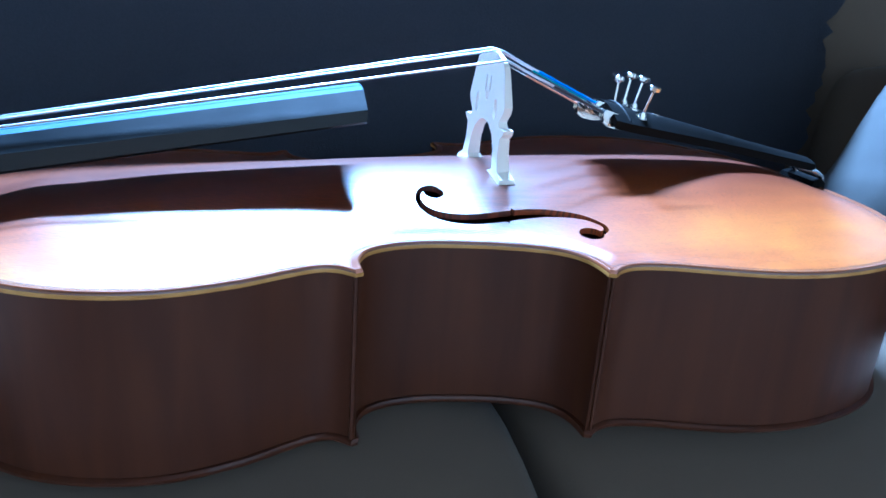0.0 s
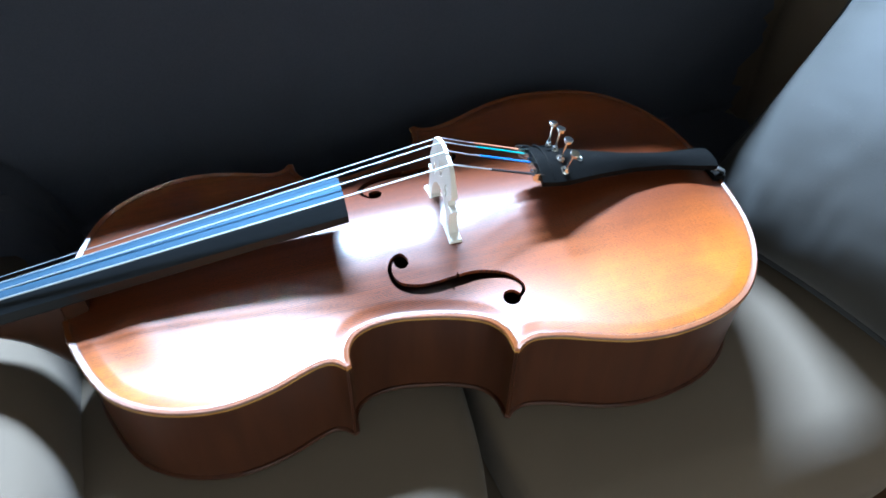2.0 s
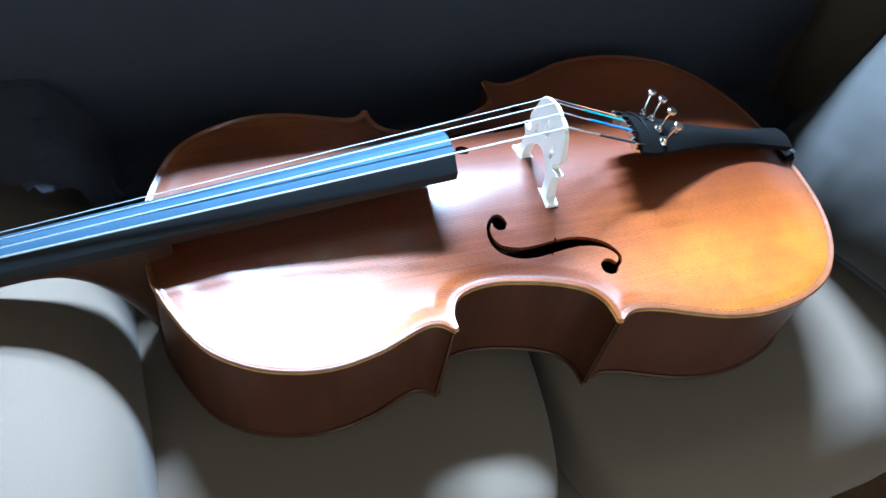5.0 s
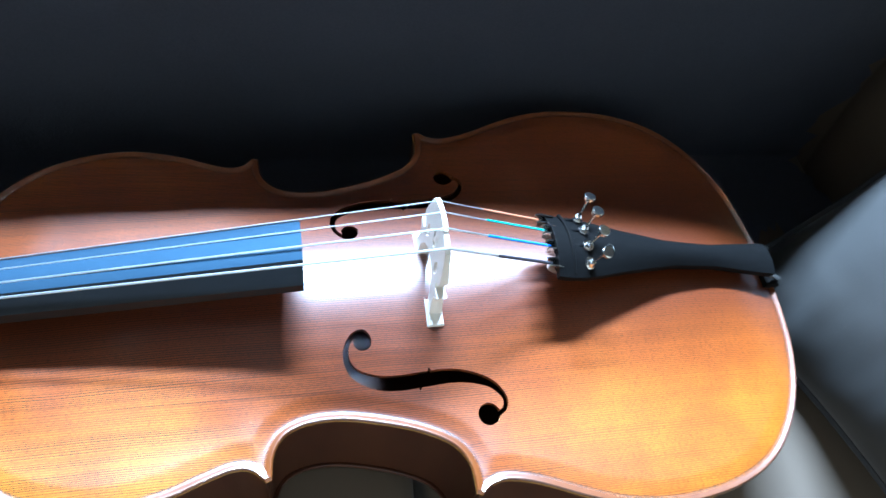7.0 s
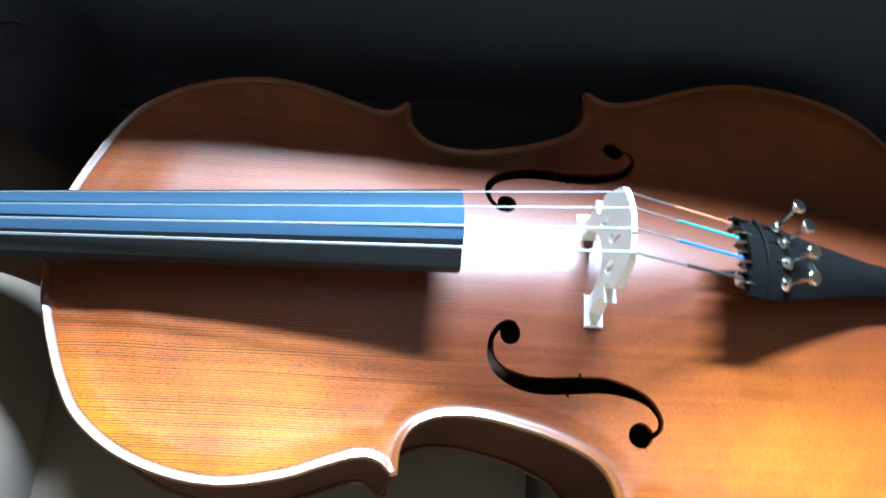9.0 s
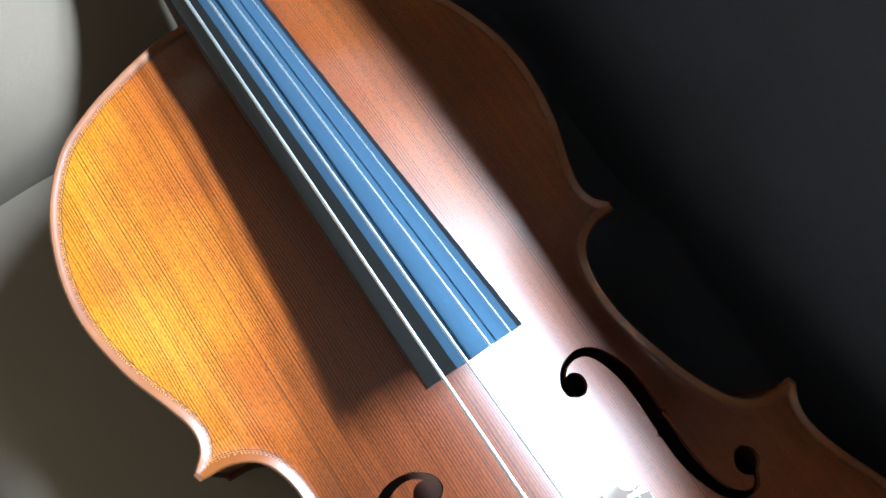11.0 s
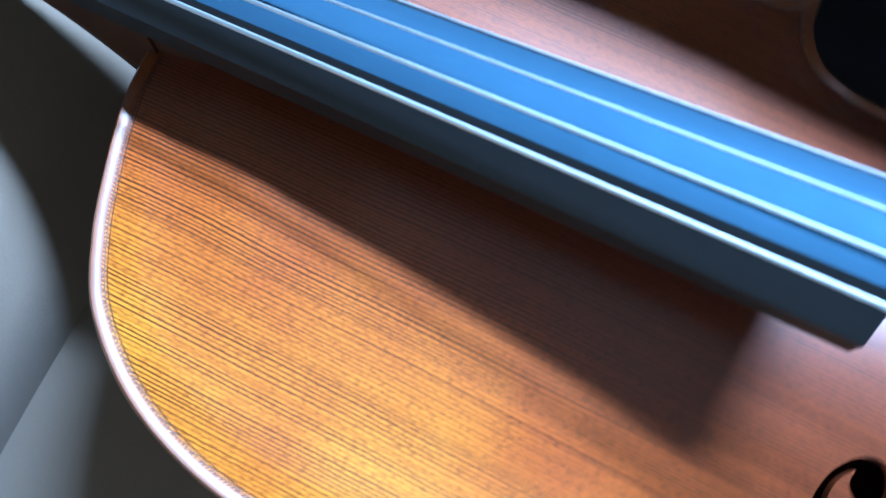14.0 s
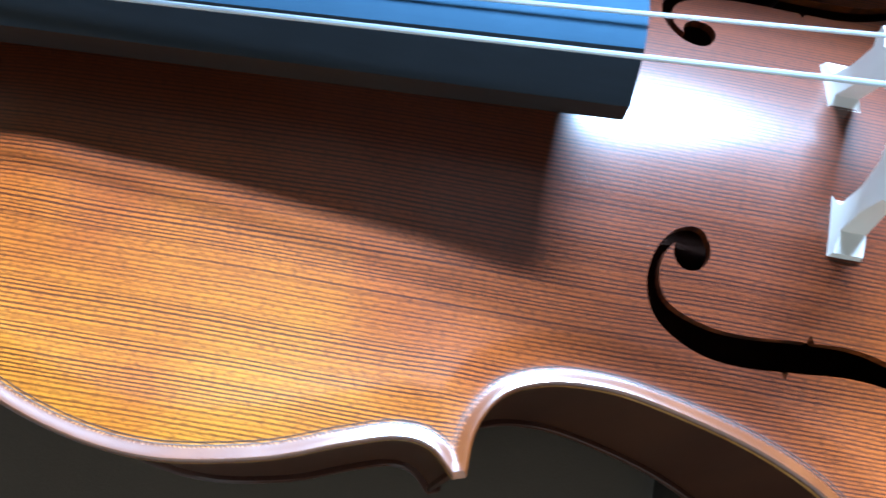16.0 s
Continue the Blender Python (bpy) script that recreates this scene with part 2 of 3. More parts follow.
box(WIN[0], WIN[1], Y1, Y1 + 0.12, WIN[3], H, bm)
setting("wall_north", bm, M_WALL, "ochre painted wall with a high window", "wall")
window = tagged(new("window_1"), "high window with a white frame in the ochre wall", "window", "", "structure")
M_WHITE = material("white_gloss_paint", (0.78, 0.78, 0.76), 0.4)
bm = box(WIN[0] - 0.04, WIN[0] + 0.03, Y1 - 0.02, Y1 + 0.1, WIN[2] - 0.04, WIN[3] + 0.04)
box(WIN[1] - 0.03, WIN[1] + 0.04, Y1 - 0.02, Y1 + 0.1, WIN[2] - 0.04, WIN[3] + 0.04, bm)
box(WIN[0] + 0.03, WIN[1] - 0.03, Y1 - 0.02, Y1 + 0.1, WIN[2] - 0.04, WIN[2] + 0.03, bm)
box(WIN[0] + 0.03, WIN[1] - 0.03, Y1 - 0.02, Y1 + 0.1, WIN[3] - 0.03, WIN[3] + 0.04, bm)
part("window_frame", bm, M_WHITE, window, "", 0)

# ---- the sofa ----
sofa = tagged(new("sofa"), "taupe upholstered sofa with plump seat cushions and padded arms", "sofa")
SEAT = Z - 0.128


def shadow_hump(x):
    """Height added to the back's unseen top to shape its shadow, more towards the east."""
    k = min(1.0, max(0.0, (x + 0.12) / 0.42))
    return 0.055 + 0.07 * k * k * (3 - 2 * k)


def sofa_part(name, centre, half, k=6.0, wrinkle=0.004, seed=0.0, tilt=(0, 0, 0), freq=5.0, n=30, label=""):
    bm = puff(half, k, n, wrinkle, freq, seed)
    if name == "seat_cushion":          # worn soft: it falls away to the front
        for v in bm.verts:
            y = v.co.y + centre[1]
            v.co.z -= 0.28 * max(0.0, -0.10 - y) ** 1.25 + 2.2 * max(0.0, -0.265 - y) ** 1.6
    if name == "backrest":
        for v in bm.verts:
            v.co.z += shadow_hump(v.co.x + centre[0]) * max(0.0, v.co.z / half[2])
    ob = part(name, bm, M_SOFA, sofa, label, 60)
    ob.matrix_basis = pose(*centre, *tilt)
    return ob


sofa_part("seat_cushion", (-0.235, 0.065, SEAT - 0.085), (0.236, 0.405, 0.085), 4.5, 0.003, 1.0)
sofa_part("seat_cushion", (0.31, 0.065, SEAT - 0.085), (0.306, 0.405, 0.085), 4.5, 0.003, 5.0)
sofa_part("base", (0.07, 0.11, 0.17), (0.72, 0.385, 0.12), 12, 0.0)
sofa_part("backrest", (0.07, 0.42, 0.54), (0.80, 0.13, 0.36), 6, 0.006, 2.0, (-9, 0, 0))
sofa_part("arm", (-0.60, 0.03, 0.31), (0.185, 0.42, 0.222), 3.5, 0.006, 3.0)
sofa_part("arm", (0.78, 0.03, 0.36), (0.15, 0.42, 0.30), 3.6, 0.006, 4.0)
welt = [(-0.418, y, SEAT - 0.020 - 0.28 * max(0.0, -0.10 - y) ** 1.25) for y in [0.02 - 0.02 * k for k in range(16)]]
part("welt", tube(welt, 0.0045, 8), M_SOFA, sofa, "corded seam along the seat cushion")
for x in (-0.6, 0.74):
    for y in (-0.22, 0.44):
        part("foot", tube([(x, y, 0.0), (x, y, 0.08)], [0.02, 0.028], 14), M_TAIL, sofa)


# ---- the throw over the sofa's back ----
def throw_mesh():
    bm = bmesh.new()
    nu, nv = 220, 90
    rnd = random.Random(4)

    def tuft(i, seed):
        return 0.035 * noise.fractal(Vector((i * 0.11, seed, 0)), 0.5, 2, 4) + rnd.uniform(-0.007, 0.007)
    jag_r, jag_l = [tuft(i, 3.0) for i in range(nv + 1)], [tuft(i, 9.0) for i in range(nv + 1)]
    jag_f = [tuft(i, 17.0) for i in range(nu + 1)]
    grid = []
    for j in range(nv + 1):
        row = []
        for i in range(nu + 1):
            u, v = i / nu, j / nv
            s = v * 0.82
            up = max(0.0, s - 0.14)
            x0, x1 = -0.78 - 0.06 * up + jag_l[j], 0.57 + 0.22 * up + jag_r[j]
            x = x0 + (x1 - x0) * u
            rest = SEAT + 0.012
            if x < -0.42:               # it climbs on to the padded arm
                rest += 0.120 * min(1, (-0.42 - x) / 0.05) ** 0.5
            if s < 0.14:                # lying on the seat
                y, z = 0.10 + s + jag_f[i] * (1 - s / 0.14), rest
            elif s < 0.57:              # up the front of the back
                y, z = 0.24 + 0.16 * (s - 0.14), max(rest, SEAT + 0.012 + (s - 0.14) * (1 + shadow_hump(x) / 0.43))
            else:                       # over its top
                a = min((s - 0.57) / 0.06, math.pi * 0.9)
                y, z = 0.309 + 0.055 * (1 - math.cos(a)), SEAT + 0.442 + shadow_hump(x) + 0.022 * math.sin(a)
            w = 0.012 * noise.fractal(Vector((x * 5, s * 5, 1.0)), 0.8, 2, 4)
            lift = 1.0 if s > 0.14 else 0.25
            row.append(bm.verts.new((x, y + w * 0.6 * lift, z + w * 0.4 * lift)))
        grid.append(row)
    for j in range(nv):
        for i in range(nu):
            bm.faces.new((grid[j][i], grid[j][i + 1], grid[j + 1][i + 1], grid[j + 1][i]))
    bmesh.ops.solidify(bm, geom=list(bm.faces), thickness=0.008)
    return bm


throw = part("throw_blanket", throw_mesh(), M_THROW, None, "", 60)
tagged(throw, "black-navy plush throw draped over the sofa back", "blanket")


# ---- the cushion in the corner ----
def pillow_shape(w, h, t, n=56):
    bm = bmesh.new()
    rows = {}
    for s in (-1, 1):
        for i in range(n + 1):
            for j in range(n + 1):
                u, v = 2 * i / n - 1, 2 * j / n - 1
                pin = 1 - 0.07 * (u * u * (1 - v * v) + v * v * (1 - u * u))
                th = max(0.0, (1 - abs(u) ** 2.1) * (1 - abs(v) ** 2.1)) ** 0.58
                edge = abs(u) == 1 or abs(v) == 1
                key = (i, j, 0 if edge else s)
                if key not in rows:
                    p = Vector((u * w / 2 * pin, v * h / 2 * pin, s * t / 2 * th))
                    fold = noise.fractal(Vector((u * 1.7 + s, v * 1.7, 2.0)), 0.9, 2, 3) * 0.004
                    rim_near = max(abs(u), abs(v))
                    along = v if abs(u) > abs(v) else u
                    crease = 0.007 * noise.noise(Vector((along * 9, rim_near * 1.6, 4.0 + s))) * max(0.0, rim_near - 0.35) * min(1.0, (1 - rim_near) * 9)
                    rows[key] = bm.verts.new(p + Vector((0, 0, s * (fold + crease) * (0 if edge else 1))))
        for i in range(n):
            for j in range(n):
                f = [rows.get((a, b, 0)) or rows[(a, b, s)] for a, b in ((i, j), (i + 1, j), (i + 1, j + 1), (i, j + 1))]
                bm.faces.new(f if s > 0 else f[::-1])
    rim = []
    for k in range(160):
        a = k / 160 * 4
        side, q = int(a), 2 * (a - int(a)) - 1
        u, v = ((q, -1), (1, q), (-q, 1), (-1, -q))[side]
        pin = 1 - 0.07 * (u * u * (1 - v * v) + v * v * (1 - u * u))
        rim.append((u * w / 2 * pin, v * h / 2 * pin, 0))
    return bm, rim + rim[:1]


pillow = tagged(new("cushion"), "grey-blue satin cushion with dark piping leaning in the sofa corner", "cushion")
bm, rim = pillow_shape(0.46, 0.46, 0.25)
part("cover", bm, M_PILLOW, pillow, "", 60)
part("piping", tube(rim, 0.005, 8, caps=False), M_PIPING, pillow, "dark cord piping")
PILLOW_POSE = Matrix.Translation((0.590, -0.115, Z + 0.050)) @ Vector((-0.68, -0.24, 0.70)).to_track_quat("Z", "Y").to_matrix().to_4x4()
pillow.matrix_world = PILLOW_POSE

# ---- the cello ----
cello = tagged(new("cello"), "orange-brown varnished cello lying on its back on the sofa", "cello")
cello.location = (0, 0, Z)

UPPER = [(-0.4, 0.0), (-0.3985, 0.022), (-0.396, 0.040), (-0.391, 0.057), (-0.384, 0.076), (-0.373, 0.101), (-0.356, 0.127), (-0.327, 0.149), (-0.292, 0.1625),
         (-0.255, 0.1672), (-0.215, 0.1612), (-0.185, 0.151), (-0.166, 0.1455), (-0.153, 0.147), (-0.1425, 0.1565)]
WAIST = [(-0.1375, 0.1550), (-0.1355, 0.137), (-0.127, 0.123), (-0.113, 0.1160), (-0.095, 0.1135), (-0.072, 0.1152), (-0.035, 0.1243), (-0.010, 0.1340),
         (0.006, 0.1440), (0.0150, 0.157), (0.0178, 0.170), (0.0178, 0.1835)]
LOWER = [(0.0225, 0.1855), (0.032, 0.179), (0.046, 0.1765), (0.07, 0.182), (0.104, 0.1955), (0.135, 0.206), (0.17, 0.2115), (0.206, 0.2105), (0.245, 0.203), (0.28, 0.187),
         (0.308, 0.161), (0.329, 0.128), (0.3425, 0.091), (0.349, 0.054), (0.3515, 0.02), (0.352, 0.0)]


def spline(pts, step):
    """A smooth curve through the points, evenly resampled."""
    p = np.array(pts, float)
    p = np.vstack([2 * p[0] - p[1], p, 2 * p[-1] - p[-2]])
    out = []
    for i in range(1, len(p) - 2):
        a, b, c, d = p[i - 1:i + 3]
        for t in np.linspace(0, 1, 24, endpoint=False):
            out.append(0.5 * (2 * b + (c - a) * t + (2 * a - 5 * b + 4 * c - d) * t ** 2 + (3 * b - a - 3 * c + d) * t ** 3))
    out.append(p[-2])
    out = np.array(out)
    s = np.concatenate([[0], np.cumsum(np.linalg.norm(np.diff(out, axis=0), axis=1))])
    n = max(2, int(round(s[-1] / step)))
    q = np.linspace(0, s[-1], n + 1)
    return np.stack([np.interp(q, s, out[:, k]) for k in range(out.shape[1])], 1)


STEP = 0.0018
CURVES = [spline(c, STEP) for c in (UPPER, WAIST, LOWER)]
half = np.vstack([CURVES[0], CURVES[1], CURVES[2]])
OUTLINE = np.vstack([half, (half * [1, -1])[-2:0:-1]])    # goes round by the +y side first
SEG_A = OUTLINE
SEG_B = np.roll(OUTLINE, -1, 0) - OUTLINE
SEG_L = np.maximum((SEG_B ** 2).sum(1), 1e-12)


def edge_distance(p):
    p = np.asarray(p, float)
    out = np.empty(len(p))
    for i in range(0, len(p), 1500):
        w = p[i:i + 1500, None] - SEG_A[None]
        k = np.clip((w * SEG_B).sum(2) / SEG_L, 0, 1)
        out[i:i + 1500] = np.sqrt(((w - k[..., None] * SEG_B) ** 2).sum(2).min(1))
    return out


def inside(p, poly):
    p = np.asarray(p, float)
    x, y = p[:, 0], p[:, 1]
    hit = np.zeros(len(p), bool)
    a, b = poly, np.roll(poly, -1, 0)
    for (x0, y0), (x1, y1) in zip(a, b):
        if y0 != y1:
            hit ^= ((y0 > y) != (y1 > y)) & (x < (x1 - x0) * (y - y0) / (y1 - y0) + x0)
    return hit


# arching: a bell across, fading to a flat channel at the edge
CELL = 0.004
gx, gy = np.arange(-0.42, 0.372, CELL), np.arange(-0.232, 0.2321, CELL)
GX, GY = np.meshgrid(gx, gy, indexing="ij")
flat = np.stack([GX.ravel(), GY.ravel()], 1)
depth = np.where(inside(flat, OUTLINE), edge_distance(flat), 0).reshape(GX.shape)
sig = 0.0590 - 0.0050 * np.clip((-0.11 - GX) / 0.12, 0, 1)      # the upper bout is flatter towards its edge
rise = 0.0258 - 0.0110 * np.clip(-(GX + 0.05) / 0.25, 0, 1) ** 1.5 - 0.004 * np.clip(GX / 0.3, 0, 1) ** 1.5
fade = np.clip((depth - 0.009) / 0.055, 0, 1)
soft_edge = np.clip((-0.11 - GX) / 0.12, 0, 1)
fade = (1 - (1 - fade) ** 2.5) * (1 - soft_edge) + fade ** 2 * (3 - 2 * fade) * soft_edge
ends = np.clip(np.minimum(GX + 0.395, 0.347 - GX) / 0.16, 0, 1)
arch = rise * np.exp(-GY ** 2 / (2 * sig ** 2)) * fade * (1 - (1 - ends) ** 2.2 * 0.8)
for _ in range(10):
    q = np.pad(arch, 1, mode="edge")
    arch = (4 * arch + q[2:, 1:-1] + q[:-2, 1:-1] + q[1:-1, 2:] + q[1:-1, :-2]) / 8
arch = np.where(depth > 0, arch, 0)


def sample(p):
    u = np.clip((p[:, 0] - gx[0]) / CELL, 0, len(gx) - 2.001)
    v = np.clip((p[:, 1] - gy[0]) / CELL, 0, len(gy) - 2.001)
    i, j = u.astype(int), v.astype(int)
    a, b = u - i, v - j
    return (arch[i, j] * (1 - a) * (1 - b) + arch[i + 1, j] * a * (1 - b) + arch[i, j + 1] * (1 - a) * b + arch[i + 1, j + 1] * a * b)


RIM_D = [0.0, 0.0006, 0.0014, 0.0024, 0.0036, 0.0050, 0.0066, 0.0085, 0.0110, 0.0200]
RIM_Z = [-0.0020, -0.0006, 0.0, -0.0002, -0.0006, -0.0011, -0.0014, -0.0012, -0.0008, 0.0]


def belly(p, d=None):
    p = np.asarray(p, float)
    d = edge_distance(p) if d is None else d
    waist = np.sqrt(np.clip(1 - np.abs(p[:, 0] + 0.06) / 0.12, 0, 1))        # a deeper channel along the waist
    return sample(p) + np.interp(d, RIM_D, RIM_Z) - 0.0013 * waist * np.exp(-((d - 0.011) / 0.006) ** 2)


def belly_at(x, y):
    return float(belly([(x, y)])[0])


# the two sound holes
F_LINE = [(-0.0545, -0.0523, 0.0020), (-0.0590, -0.0473, 0.0024), (-0.0670, -0.0491, 0.0022), (-0.0735, -0.0580, 0.0020), (-0.0735, -0.0708, 0.0028), (-0.0660, -0.0808, 0.0042),
          (-0.0500, -0.0878, 0.0056), (-0.0330, -0.0898, 0.0061), (-0.0120, -0.0888, 0.0062), (0.0113, -0.0880, 0.0058), (0.0298, -0.0913, 0.0047), (0.0450, -0.0978, 0.0034),
          (0.0540, -0.1091, 0.0022), (0.0535, -0.1176, 0.0020), (0.0470, -0.1228, 0.0022)]
F_EYES = [(-0.0600, -0.0546, 0.0076), (0.0390, -0.1222, 0.0092)]
F_NICKS = [(-0.006, -0.0813, 1), (-0.0155, -0.0963, -1)]


def f_polygon():
    """The sound hole's edge as one simple loop: a swelling stroke from eye to eye with a nick on each side."""
    line = spline(F_LINE, 0.0016)
    d = np.gradient(line[:, :2], axis=0)
    nrm = np.stack([-d[:, 1], d[:, 0]], 1) / np.linalg.norm(d, axis=1)[:, None]
    a, b = line[:, :2] + nrm * line[:, 2:], line[:, :2] - nrm * line[:, 2:]
    for nx, ny, s in F_NICKS:
        for edge in (a, b):
            near = np.abs(edge - [nx, ny]).sum(1)
            i = near.argmin()
            if near[i] < 0.006:
                out = 1 if edge is a else -1
                edge[i] += nrm[i] * out * 0.0030
    return np.vstack([a, b[::-1]]), F_EYES


stroke, eyes = f_polygon()


def circle(cx, cy, r, n=40):
    t = np.linspace(0, 2 * np.pi, n, endpoint=False)
    return np.stack([cx + r * np.cos(t), cy + r * np.sin(t)], 1)


HOLES = []
for sgn in (1, -1):
    for poly in [stroke] + [circle(*e) for e in eyes]:
        q = poly * [1, sgn]
        HOLES.append(q)


def in_hole(p):
    h = np.zeros(len(p), bool)
    for q in HOLES:
        lo, hi = q.min(0) - 1e-4, q.max(0) + 1e-4
        near = ((p > lo) & (p < hi)).all(1)
        if near.any():
            h[near] |= inside(p[near], q)
    return h


def plate_points():
    pts, edges = [tuple(p) for p in OUTLINE], []
    n = len(OUTLINE)
    edges += [(i, (i + 1) % n) for i in range(n)]
    t = np.roll(OUTLINE, -1, 0) - np.roll(OUTLINE, 1, 0)
    inw = np.stack([t[:, 1], -t[:, 0]], 1)
    inw /= np.linalg.norm(inw, axis=1)[:, None]
    if not inside(OUTLINE[300:301] + inw[300:301] * 0.005, OUTLINE)[0]:
        inw = -inw
    for d in RIM_D[1:]:
        q = OUTLINE + inw * d
        ok = (edge_distance(q) > 0.93 * d) & inside(q, OUTLINE)
        pts += [tuple(p) for p in q[ok]]
    for q in HOLES:
        k = len(pts)
        pts += [tuple(p) for p in q]
        edges += [(k + i, k + (i + 1) % len(q)) for i in range(len(q))]
    hx = np.arange(-0.39, 0.345, 0.0040)
    g = np.array([(x + (0.0020 if j % 2 else 0), y) for x in hx for j, y in enumerate(np.arange(-0.205, 0.205, 0.0036))])
    g = g[inside(g, OUTLINE)]
    g = g[edge_distance(g) > 0.0155]
    pts += [tuple(p) for p in g]
    return pts, edges


def plate():
    pts, edges = plate_points()
    v, _, f, *_ = geometry.delaunay_2d_cdt([Vector(p) for p in pts], edges, [], 0, 1e-6)
    v = np.array([tuple(p) for p in v])
    f = np.array([t for t in f if len(t) == 3])
    c = v[f].mean(1)
    keep = inside(c, OUTLINE) & ~in_hole(c)
    f = f[keep]
    z = belly(v)
    n = len(v)
    low = z - 0.0045
    low = np.where(edge_distance(v) < 0.0005, -0.0046, low)
    verts = np.vstack([np.column_stack([v, z]), np.column_stack([v, low])])
    count = {}
    for a, b, c3 in f:
        for e in ((a, b), (b, c3), (c3, a)):
            count[e] = count.get(e, 0) + 1
    faces = [tuple(map(int, t)) for t in f] + [tuple(int(i) + n for i in t[::-1]) for t in f]
    for (a, b) in count:
        if (b, a) not in count:
            faces.append((int(b), int(a), int(a) + n, int(b) + n))
    me = bpy.data.meshes.new("top_plate")
    me.from_pydata([tuple(map(float, p)) for p in verts], [], faces)
    me.update()
    bm = bmesh.new()
    bm.from_mesh(me)
    bmesh.ops.delete(bm, geom=[w for w in bm.verts if not w.link_faces], context="VERTS")
    walls = [w for w in bm.faces if len(w.verts) == 4]
    far = edge_distance([w.calc_center_median()[:2] for w in walls])
    for w, d in zip(walls, far):        # the outer edge itself is worn to pale wood
        w.material_index = 1 if d < 0.001 else 0
    skin = [w for w in bm.faces if len(w.verts) == 3 and max(q.co.z for q in w.verts) < 0.004]
    far = edge_distance([w.calc_center_median()[:2] for w in skin])
    for w, d in zip(skin, far):         # the overhang outside the inlaid lines shows no grain
        w.material_index = 2 if d < 0.0058 else 0
    bpy.data.meshes.remove(me)
    return bm


bm = plate()
top_plate = part("top_plate", bm, [M_TOP, M_EDGE, M_RIM], cello, "orange-brown spruce top with fine dark grain", 40)


def ribbon(d0, d1, lift):
    """A strip along the edge between two distances from it."""
    t = np.roll(OUTLINE, -1, 0) - np.roll(OUTLINE, 1, 0)
    inw = np.stack([t[:, 1], -t[:, 0]], 1)
    inw /= np.linalg.norm(inw, axis=1)[:, None]
    a, b = OUTLINE + inw * d0, OUTLINE + inw * d1
    bm = bmesh.new()
    ok = (edge_distance(a) > 0.9 * d0) & (edge_distance(b) > 0.9 * d1) & inside(a, OUTLINE) & inside(b, OUTLINE)
    za, zb = belly(a) + lift, belly(b) + lift
    va = [bm.verts.new((*p, z)) for p, z in zip(a, za)]
    vb = [bm.verts.new((*p, z)) for p, z in zip(b, zb)]
    n = len(a)
    for i in range(n):
        j = (i + 1) % n
        if ok[i] and ok[j] and np.linalg.norm(a[i] - a[j]) < 0.006:
            bm.faces.new((va[i], va[j], vb[j], vb[i]))
    bmesh.ops.delete(bm, geom=[w for w in bm.verts if not w.link_faces], context="VERTS")
    return bm


part("purfling", ribbon(0.0062, 0.0066, 0.0002), M_PURF, top_plate, "thin dark inlaid line")
part("purfling", ribbon(0.0074, 0.0078, 0.0002), M_PURF, top_plate, "thin dark inlaid line")

# ribs, bent round each bout
BACK_Z = -0.122


def rib(curve, sgn):
    c = curve * [1, sgn]
    t = np.gradient(c, axis=0)
    nrm = np.stack([-t[:, 1], t[:, 0]], 1)
    nrm /= np.linalg.norm(nrm, axis=1)[:, None]
    mid = len(c) // 2
    if inside(c[mid:mid + 1] + nrm[mid:mid + 1] * 0.004, OUTLINE)[0] == False:
        nrm = -nrm
    a, b = c + nrm * 0.0035, c + nrm * 0.0055
    return loft([[(a[i][0], a[i][1], -0.004), (a[i][0], a[i][1], BACK_Z), (b[i][0], b[i][1], BACK_Z), (b[i][0], b[i][1], -0.004)] for i in range(len(c))])


for cv in CURVES:
    for sgn in (1, -1):
        part("rib", rib(cv, sgn), M_RIB, cello, "dark reddish-brown maple side", 40)
n = len(OUTLINE)
bm = bmesh.new()
rim_rings = [(0.002, BACK_Z), (0.0, BACK_Z - 0.0015), (0.0, BACK_Z - 0.0035), (0.0015, BACK_Z - 0.0050)]
cen = OUTLINE.mean(0)
rings = []
for d, z in rim_rings:
    s = 1 - d / 0.2
    rings.append([bm.verts.new((cen[0] + (p[0] - cen[0]) * s, (p[1]) * s, z)) for p in OUTLINE])
for a, b in zip(rings, rings[1:]):
    for i in range(n):
        bm.faces.new((a[i], a[(i + 1) % n], b[(i + 1) % n], b[i]))
bm.faces.new(rings[0])
bm.faces.new(rings[-1][::-1])
part("back_plate", bm, M_RIB, cello, "", 40)

# fingerboard: arched, with a flat under the lowest string
FB_END, NUT = -0.1065, -0.685
FB_SLOPE = 0.142


def fb_z(x):
    return 0.0885 + (x - FB_END) * FB_SLOPE


def fb_half(x):
    return 0.0305 + (x - FB_END) / (NUT - FB_END) * (0.0165 - 0.0305)


def fb_section(x):
    w, zc = fb_half(x), fb_z(x)
    s = w / 0.0305
    top = [(w, -0.0150 * s), (w * 0.86, -0.0105 * s), (w * 0.62, -0.0055 * s), (w * 0.32, -0.0016 * s), (0, 0), (-w * 0.24, -0.0006 * s), (-w * 0.48, -0.0026 * s)]
    low = [(-w * 0.99, -0.0150 * s), (-w, -0.0235), (-w * 0.93, -0.0255), (-w * 0.6, -0.0200), (0, -0.0170), (w * 0.6, -0.0200), (w * 0.93, -0.0255), (w, -0.0240)]
    return [(x, y, zc + z) for y, z in top + low]


fingerboard = part("fingerboard", loft([fb_section(x) for x in np.linspace(NUT, FB_END, 30)]), M_EBONY, cello, "black fingerboard, its gloss tinted blue as reflected sky", 14)
